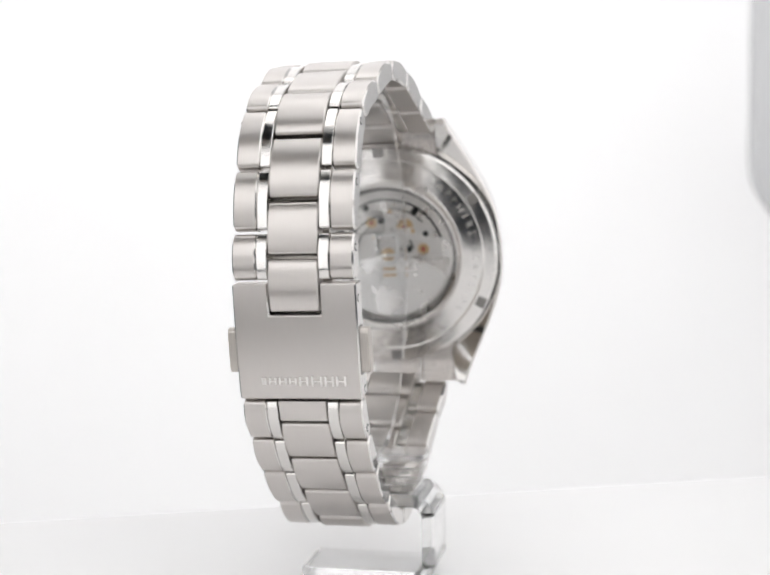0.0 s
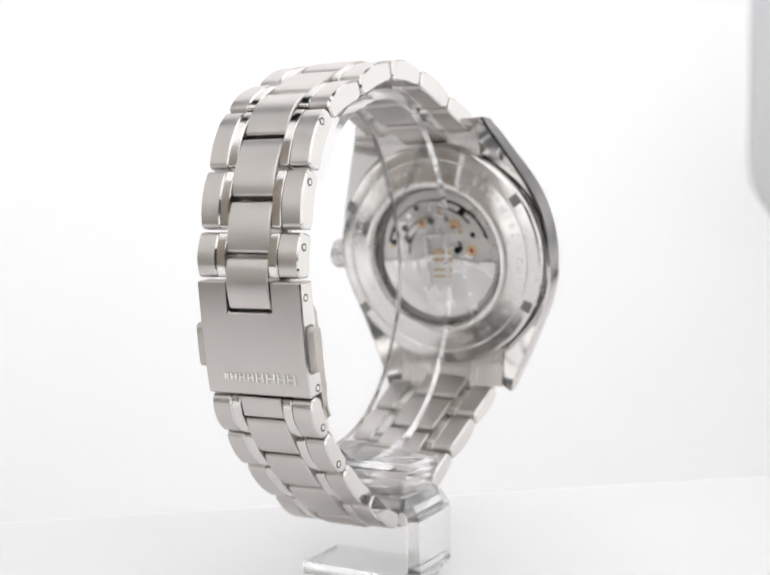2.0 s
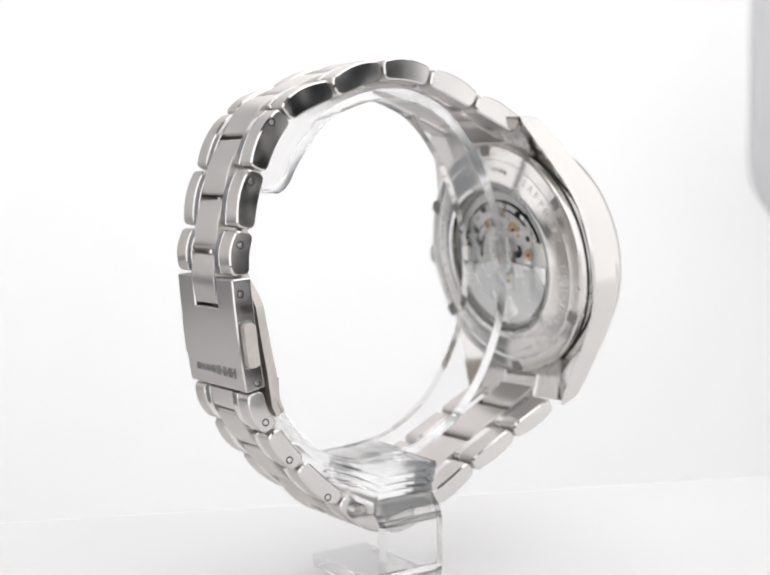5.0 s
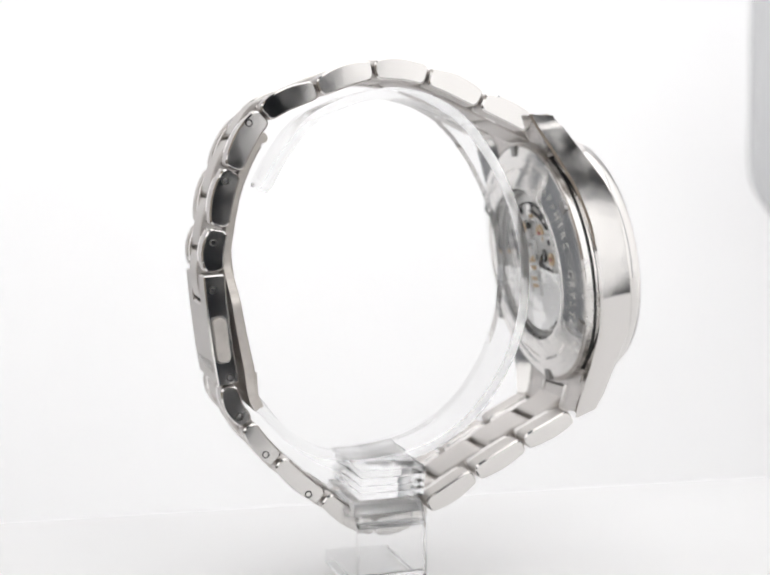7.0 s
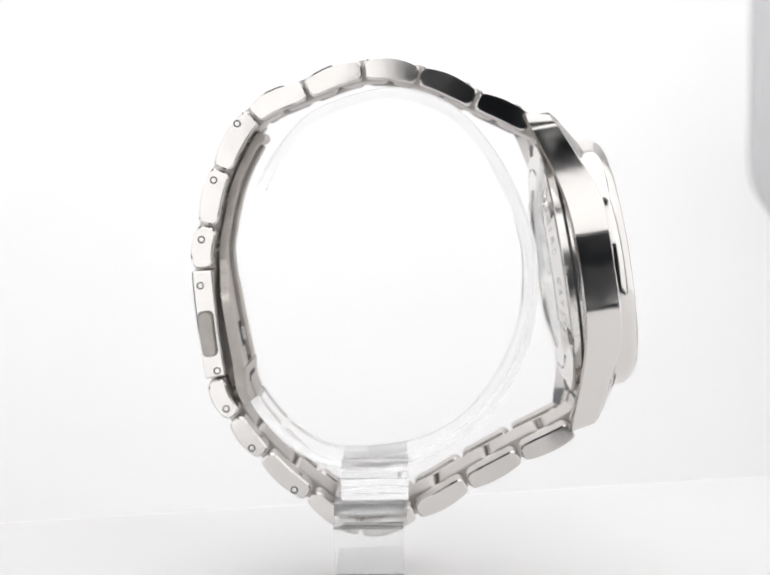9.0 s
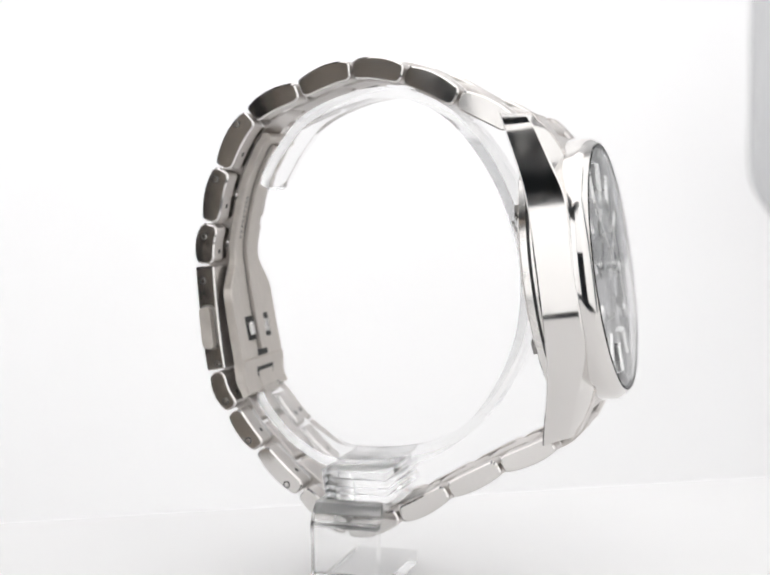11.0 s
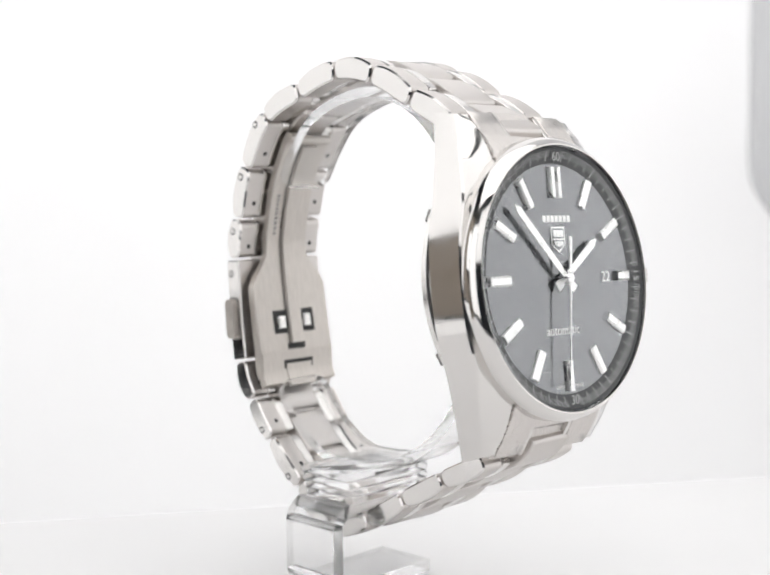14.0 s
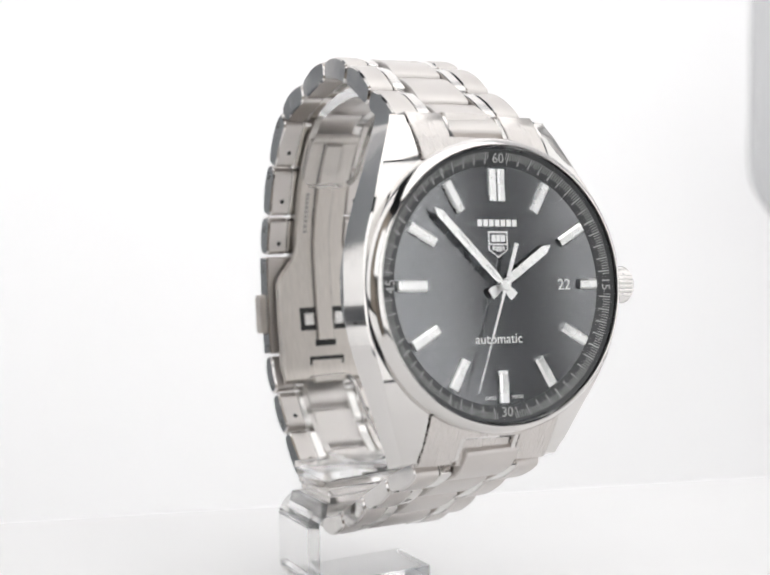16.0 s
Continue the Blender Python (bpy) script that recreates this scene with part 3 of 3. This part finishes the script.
    for i in range(300):
        ang = radians(i * 1.2)
        if min(abs((i * 1.2) - c) for c in (0, 90, 180, 270, 360)) < 4.5:
            continue
        major = i % 25 == 0
        r0, r1, w = (15.25, 16.6, 0.15) if i % 5 == 0 else (15.75, 16.6, 0.09)
        if major:
            w = 0.2
        c, s = math.sin(ang), math.cos(ang)
        hh = lambda r: 0.06 + 0.87 * (r - 14.95) / 2.2
        q = [(r * c + e * w / 2 * s, r * s - e * w / 2 * c, hh(r)) for r, e in ((r0, -1), (r0, 1), (r1, 1), (r1, -1))]
        bm.faces.new([bm.verts.new(p) for p in q])
    tagged(part("minute_track", bm, GREY_PRINT, dial, "fine grey printed minute scale", HEAD), kind="stuff")
    def words(text, size, x, y, z, mat, label, ang=0.0, tilt=0.0, width=1.0):
        cu = bpy.data.curves.new("text", "FONT")
        cu.body, cu.size, cu.align_x, cu.align_y, cu.extrude, cu.resolution_u = text, size, "CENTER", "CENTER", 0.02, 3
        tmp = new("text", cu)
        me = bpy.data.meshes.new_from_object(tmp)
        bpy.data.objects.remove(tmp)
        bm = bmesh.new()
        bm.from_mesh(me)
        bpy.data.meshes.remove(me)
        m = HEAD @ Matrix.Translation((x, y, z)) @ pose(0, 0, 0, 0, 0, ang) @ pose(0, 0, 0, tilt) @ Matrix.Diagonal((width, 1, 1, 1))
        return part("printed_text", bm, mat, dial, label, m)
    words("60", 1.75, 0, 15.75, 0.75, GREY_PRINT, "printed minute numeral 60", 0, 0)
    words("15", 1.75, 15.8, 0, 0.75, GREY_PRINT, "printed minute numeral 15", -90, 0)
    words("30", 1.75, 0, -15.75, 0.75, GREY_PRINT, "printed minute numeral 30", 0, 0)
    words("45", 1.75, -15.8, 0, 0.75, GREY_PRINT, "printed minute numeral 45", 90, 0)
    words("automatic", 1.75, -0.35, -6.7, 0.05, WHITE_PRINT, "white printed word automatic")
    words("SWISS", 0.62, -1.9, -13.95, 0.05, WHITE_PRINT, "small white printed word")
    words("MADE", 0.62, 2.1, -13.95, 0.05, WHITE_PRINT, "small white printed word")
    # date window and numeral
    part("date_disc", box(bmesh.new(), 8.65, 11.05, -0.95, 0.95, 0.005, 0.03), DIAL, dial, "dark date disc", HEAD)
    words("22", 2.0, 9.8, -0.05, 0.06, WHITE_PRINT, "white date numeral 22", width=1.0)
    # model name as plain bars, crest as plain shapes
    for i in range(7):
        x = -2.55 + 0.85 * i
        part("name_bar", box(bmesh.new(), x - 0.33, x + 0.33, 7.35, 8.2, 0.01, 0.05), WHITE_PRINT, dial, "white printed bar of the model name", HEAD)
    def shield(w, top, mid, low, z0, z1):
        bm = bmesh.new()
        ring = lambda z: [(-w, top, z), (w, top, z), (w, mid, z), (0, low, z), (-w, mid, z)]
        return prism(bm, [ring(z0), ring(z1)])
    crest = part("crest", shield(1.42, 6.75, 4.4, 3.35, 0.01, 0.10), CHROME, dial, "raised shield-shaped crest", HEAD)
    part("crest_field", shield(1.22, 6.52, 5.2, 5.2, 0.02, 0.14), DIAL, crest, "dark field", HEAD)
    part("crest_field", shield(1.22, 5.0, 4.45, 3.65, 0.02, 0.14), DIAL, crest, "dark field", HEAD)
    for x0, x1, y0, y1 in ((-1.0, -0.4, 5.4, 6.3), (-0.3, 0.25, 5.4, 6.3), (0.35, 1.0, 5.4, 6.3), (-0.9, -0.5, 4.35, 4.85), (-0.4, 0.0, 4.2, 4.85), (0.1, 0.45, 4.2, 4.85), (0.55, 0.9, 4.35, 4.85)):
        part("crest_bar", box(bmesh.new(), x0, x1, y0, y1, 0.05, 0.19), CHROME, crest, "", HEAD)
    # hands
    def hand(name, ang, tip, w, tail, z):
        bm = bmesh.new()
        t = w * 0.9
        ring = lambda y, ww: [(-ww / 2, y, z), (ww / 2, y, z), (ww / 2, y, z + 0.1), (0, y, z + 0.15), (-ww / 2, y, z + 0.1)]
        prism(bm, [ring(-tail, w * 1.25), ring(-tail + 0.6, w * 1.3), ring(-0.5, w * 0.75), ring(0.8, w * 0.75), ring(2.0, w), ring(tip - t, w), ring(tip, 0.1)])
        return part(name, bm, CHROME, dial, "faceted polished steel hand", HEAD @ pose(0, 0, 0, 0, 0, -ang), 20)
    hand("hour_hand", 56.0, 8.9, 1.1, 2.1, 0.65)
    hand("minute_hand", -45.0, 13.4, 1.0, 2.1, 1.0)
    part("hand_cap", disc(bmesh.new(), 0, 0, 0.3, 1.75, 0.75, 24, 0.12), CHROME, dial, "steel cap over the hands", HEAD)
    # crown at three o'clock
    bm = bmesh.new()
    seg = 72
    def ring(y, r, knurl):
        return [(y, (r + (knurl if k % 3 else 0)) * math.cos(2 * math.pi * k / seg), (r + (knurl if k % 3 else 0)) * math.sin(2 * math.pi * k / seg) - 3.4) for k in range(seg)]
    prism(bm, [ring(18.0, 1.6, 0), ring(19.3, 1.6, 0), ring(19.3, 2.3, 0), ring(19.6, 2.35, 0.2), ring(21.8, 2.35, 0.2), ring(22.2, 2.2, 0), ring(22.4, 1.6, 0)])
    part("crown", bm, SATIN, watch, "knurled steel winding crown", HEAD)
    caseback()


def caseback():
    back = part("case_back", lathe([(18.5, -5.6), (18.5, -7.3), (18.25, -7.55), (17.9, -7.65), (16.3, -7.9), (16.1, -7.8), (14.6, -8.15), (13.2, -8.45), (12.2, -8.6), (11.8, -8.45), (11.6, -7.6), (11.6, -5.6)], 128), SATIN, watch, "polished steel case back ring", HEAD, 30)
    for k in range(6):
        m = HEAD @ pose(0, 0, 0, 0, 0, 30 + 60 * k)
        part("wrench_notch", box(bmesh.new(), 16.7, 18.3, -0.85, 0.85, -7.95, -6.6), DARK_STEEL, back, "dark wrench notch", m)
    # engraving on the ring as plain marks
    for k in range(96):
        if k % 24 in (0, 1, 11, 12, 13) or k % 7 == 3:
            continue
        ang = k * 360 / 96
        if 112 < ang < 236:
            continue
        part("engraved_mark", box(bmesh.new(), 13.9, 15.0, -0.2, 0.2, -8.2, -7.9), SATIN, back, "", HEAD @ pose(0, 0, 0, 0, 0, ang))
    # engraved words that run clockwise round the ring
    tilt = radians(13)
    for word, middle in (("SAPPHIRE", 57), ("CRYSTAL", 112)):
        bm = bmesh.new()
        for i, letter in enumerate(word):
            f = radians(middle + 6.0 * (i - (len(word) - 1) / 2))
            cu = bpy.data.curves.new("letter", "FONT")
            cu.body, cu.size, cu.align_x, cu.align_y, cu.extrude, cu.resolution_u = letter, 1.75, "CENTER", "CENTER", 0.05, 3
            tmp = new("letter", cu)
            me = bpy.data.meshes.new_from_object(tmp)
            bpy.data.objects.remove(tmp)
            right = Vector((-math.cos(f), -math.sin(f), 0))
            up = Vector((-math.sin(f) * math.cos(tilt), math.cos(f) * math.cos(tilt), math.sin(tilt)))
            out = right.cross(up)
            at = Vector((-14.9 * math.sin(f), 14.9 * math.cos(f), -8.08))
            me.transform(Matrix(((right.x, up.x, out.x, at.x), (right.y, up.y, out.y, at.y), (right.z, up.z, out.z, at.z), (0, 0, 0, 1))))
            bm.from_mesh(me)
            bpy.data.meshes.remove(me)
        part("engraved_word", bm, MOVEMENT, back, "engraved word " + word, HEAD)
    part("seam", lathe([(18.45, -6.0), (18.6, -6.0), (18.6, -6.4), (18.45, -6.4)], 96), DARK, back, "dark seam round the case back", HEAD)
    window = part("back_window", lathe([(0, -8.25), (11.55, -8.25), (11.55, -7.75), (0, -7.75)], 96), SAPPHIRE, back, "clear sapphire window", HEAD)
    window.visible_shadow = False
    mv = part("movement", lathe([(0, -6.0), (11.4, -6.0), (11.4, -6.6), (10.6, -6.7), (0, -6.7)], 96), MOVEMENT, back, "rhodium-plated movement", HEAD)
    part("movement_ring", lathe([(11.5, -5.9), (11.5, -7.5), (11.0, -7.3), (10.9, -6.2)], 96), DARK_STEEL, mv, "dark movement ring", HEAD)
    # rotor: a half disc weight with a thicker rim, hanging low
    def sector(r0, r1, a0, a1, z0, z1, seg=40):
        bm, rings = bmesh.new(), []
        for k in range(seg + 1):
            a = radians(a0 + (a1 - a0) * k / seg)
            c, s = math.cos(a), math.sin(a)
            rings.append([(r0 * c, r0 * s, z0), (r1 * c, r1 * s, z0), (r1 * c, r1 * s, z1), (r0 * c, r0 * s, z1)])
        return prism(bm, rings)
    rotor = part("rotor", sector(1.2, 7.6, 192, 352, -7.25, -7.0), ROTOR, mv, "half-round winding rotor", HEAD)
    part("rotor_rim", sector(7.6, 10.5, 188, 356, -7.45, -6.9), ROTOR, rotor, "thick rotor rim", HEAD)
    part("rotor_hub", lathe([(0, -7.5), (0.9, -7.5), (1.15, -7.3), (1.15, -6.8), (0, -6.8)], 40), BRASS, rotor, "brass rotor bearing", HEAD)
    for cy in (1.7, -3.0):
        for x0, x1, y0, y1 in ((-2.1, -1.55, -2.0, 2.0), (1.55, 2.1, -2.0, 2.0), (-1.5, 1.5, 1.5, 2.0), (-1.5, 1.5, -2.0, -1.5)):
            part("hub_frame", box(bmesh.new(), x0, x1, cy + y0, cy + y1, -7.6, -7.1, 0.06), CHROME, rotor, "bright square hub frame", HEAD)
    for x, y, w, h in ((0.0, -2.4, 2.2, 0.5), (0.0, -3.5, 2.2, 0.5)):
        part("rotor_bar", box(bmesh.new(), x - w / 2, x + w / 2, y - h / 2, y + h / 2, -7.4, -7.2), BRASS, rotor, "gilt engraved bar", HEAD)
    for x, y, r, z in ((-3.2, 4.6, 1.3, -6.9), (2.4, 5.6, 0.9, -6.99), (-6.0, 0.6, 0.9, -6.9)):
        bm = bmesh.new()
        n = 48
        def g(rr, zz):
            return [(x + (rr + (0.12 if k % 2 else 0)) * math.cos(2 * math.pi * k / n), y + (rr + (0.12 if k % 2 else 0)) * math.sin(2 * math.pi * k / n), zz) for k in range(n)]
        prism(bm, [g(r, -6.6), g(r, z)])
        wheel = part("gear_wheel", bm, BRASS, mv, "brass gear wheel", HEAD)
        part("jewel", disc(bmesh.new(), x, y, z - 0.1, -6.5, 0.32, 16, 0.02), RUBY, wheel, "red jewel", HEAD)
    for r0, r1, a0, a1 in ((9.3, 9.55, 15, 165), (6.6, 6.8, 25, 85), (4.3, 4.5, 100, 170), (8.0, 8.15, 95, 140), (5.4, 5.55, 5, 60)):
        part("bridge_gap", sector(r0, r1, a0, a1, -7.0, -6.72, 16), DARK, mv, "dark gap between the bridges", HEAD)
    for i in range(12):
        a, q = radians(12 + i * 14.2), (8.7, 5.9, 7.4, 3.6)[i % 4]
        part("plate_hole", disc(bmesh.new(), q * math.cos(a), q * math.sin(a), -7.08, -6.6, 0.36 + 0.12 * (i % 3), 14, 0.02), DARK if i % 3 else BRASS, mv, "", HEAD)
    part("balance_bridge", box(bmesh.new(), -7.5, -1.0, 2.2, 4.4, -7.05, -6.6, 0.15), MOVEMENT, mv, "", HEAD)
    part("train_bridge", box(bmesh.new(), 0.3, 8.0, 3.6, 7.6, -6.95, -6.6, 0.3), MOVEMENT, mv, "", HEAD)
    for x, y in ((-8.2, 3.0), (8.3, 2.4), (4.6, 6.9), (-1.8, 8.6), (-6.0, 6.6), (1.2, 3.0), (7.6, 4.6)):
        part("screw", disc(bmesh.new(), x, y, -7.12, -6.5, 0.42, 16, 0.05), DARK if x in (8.3, 7.6) else SATIN, mv, "small steel screw", HEAD)


head()

# second hand: its own space has the dial centre as origin
HEAD_AT = Matrix.Translation(HEAD.translation * U) @ HEAD.to_quaternion().to_matrix().to_4x4()
bm = bmesh.new()
ring = lambda y, w: [(-w / 2, y, 1.5), (w / 2, y, 1.5), (w / 2, y, 1.66), (-w / 2, y, 1.66)]
prism(bm, [ring(-5.4, 0.55), ring(-1.0, 0.45), ring(0.0, 0.5), ring(2.0, 0.26), ring(14.0, 0.14)])
second_hand = part("second_hand", bm, CHROME, watch, "thin steel second hand")

# ---------------------------------------------------------------- acrylic stand
stand = tagged(new("watch_stand"), "clear acrylic watch stand with open ring and bent foot", "watch stand")
RING = Line([(-14.6, -5.3), (-11.5, 0.1), (-5.9, 5.8), (5.0, 8.9), (14.2, 6.2), (20.4, -0.3), (24.6, -8.7), (26.5, -17.2), (25.7, -27.0), (21.9, -35.6), (16.3, -42.0),
             (8.4, -46.0), (-3.0, -47.1), (-9.4, -44.2), (-13.3, -40.5), (-16.2, -36.5)])


def stand_parts():
    rings, n = [], 96
    total = RING.s[-1]
    tips = [0.0, 0.08, 0.25, 0.5, 0.85, 1.3, 1.8]
    for s in tips + [2.4 + (total - 4.8) * i / n for i in range(n + 1)] + [total - q for q in reversed(tips)]:
        end = min(s, total - s, 2.4)
        w = 4.7 - 2.4 * (1 - math.sqrt(max(0.0, 1 - (1 - end / 2.4) ** 2)))
        o, q = RING.at(s, 0.0), RING.at(s, 1.5)
        rings.append([(o.x, -w + 2.3, o.y + 64), (o.x, w + 2.3, o.y + 64), (q.x, w + 2.3, q.y + 64), (q.x, -w + 2.3, q.y + 64)])
    ring_part = part("ring", prism(bmesh.new(), rings), ACRYLIC, stand, "clear open acrylic ring", smooth=50, side=FROSTED)
    # stacked shelf under the ring
    for y0, z1, z0 in ((-9.6, -45.6, -46.65), (-9.3, -46.85, -47.9), (-9.0, -48.1, -49.0), (-8.6, -49.2, -50.2)):
        part("shelf", box(bmesh.new(), -2.5, 7.2, y0, 7.2, z0 + 64, z1 + 64, 0.15), ACRYLIC, stand, "clear acrylic shelf plate", smooth=50)
    # bent strip: arm, leg and foot in one
    path = [(6.0, -51.3)]
    def bend(cy, cz, r, a0, a1):
        for k in range(9):
            a = radians(a0 + (a1 - a0) * k / 8)
            path.append((cy + r * math.cos(a), cz + r * math.sin(a)))
    bend(-8.4, -53.8, 2.5, 90, 180)
    bend(-8.4, -60.5, 2.5, 180, 270)
    path.append((8.2, -63.0))
    line = Line(path, 3)
    pts = line.p
    rings = []
    for i, q in enumerate(pts):
        o = line.at(line.s[i], 0.95)
        p = line.at(line.s[i], -0.95)
        rings.append([(-3.5, o.x, o.y + 64), (6.4, o.x, o.y + 64), (6.4, p.x, p.y + 64), (-3.5, p.x, p.y + 64)])
    part("bent_strip", prism(bmesh.new(), rings), ACRYLIC_LEG, stand, "clear acrylic strip bent into leg and foot", smooth=50)


stand_parts()


# ---------------------------------------------------------------- what moves
def motions():
    times = [0.5 * i for i in range(33)]
    turn = lambda t: -RATE * (t - SIDE_ON)
    walk(watch, [(t, pose(0, 0, Z0, 0, 0, turn(t))) for t in times])
    walk(stand, [(t, pose(0, 0, 0, 0, 0, turn(t))) for t in times])
    walk(second_hand, [(t, HEAD_AT @ pose(0, 0, 0, 0, 0, -(199.0 - 6.0 * (16.0 - t)))) for t in times])


motions()
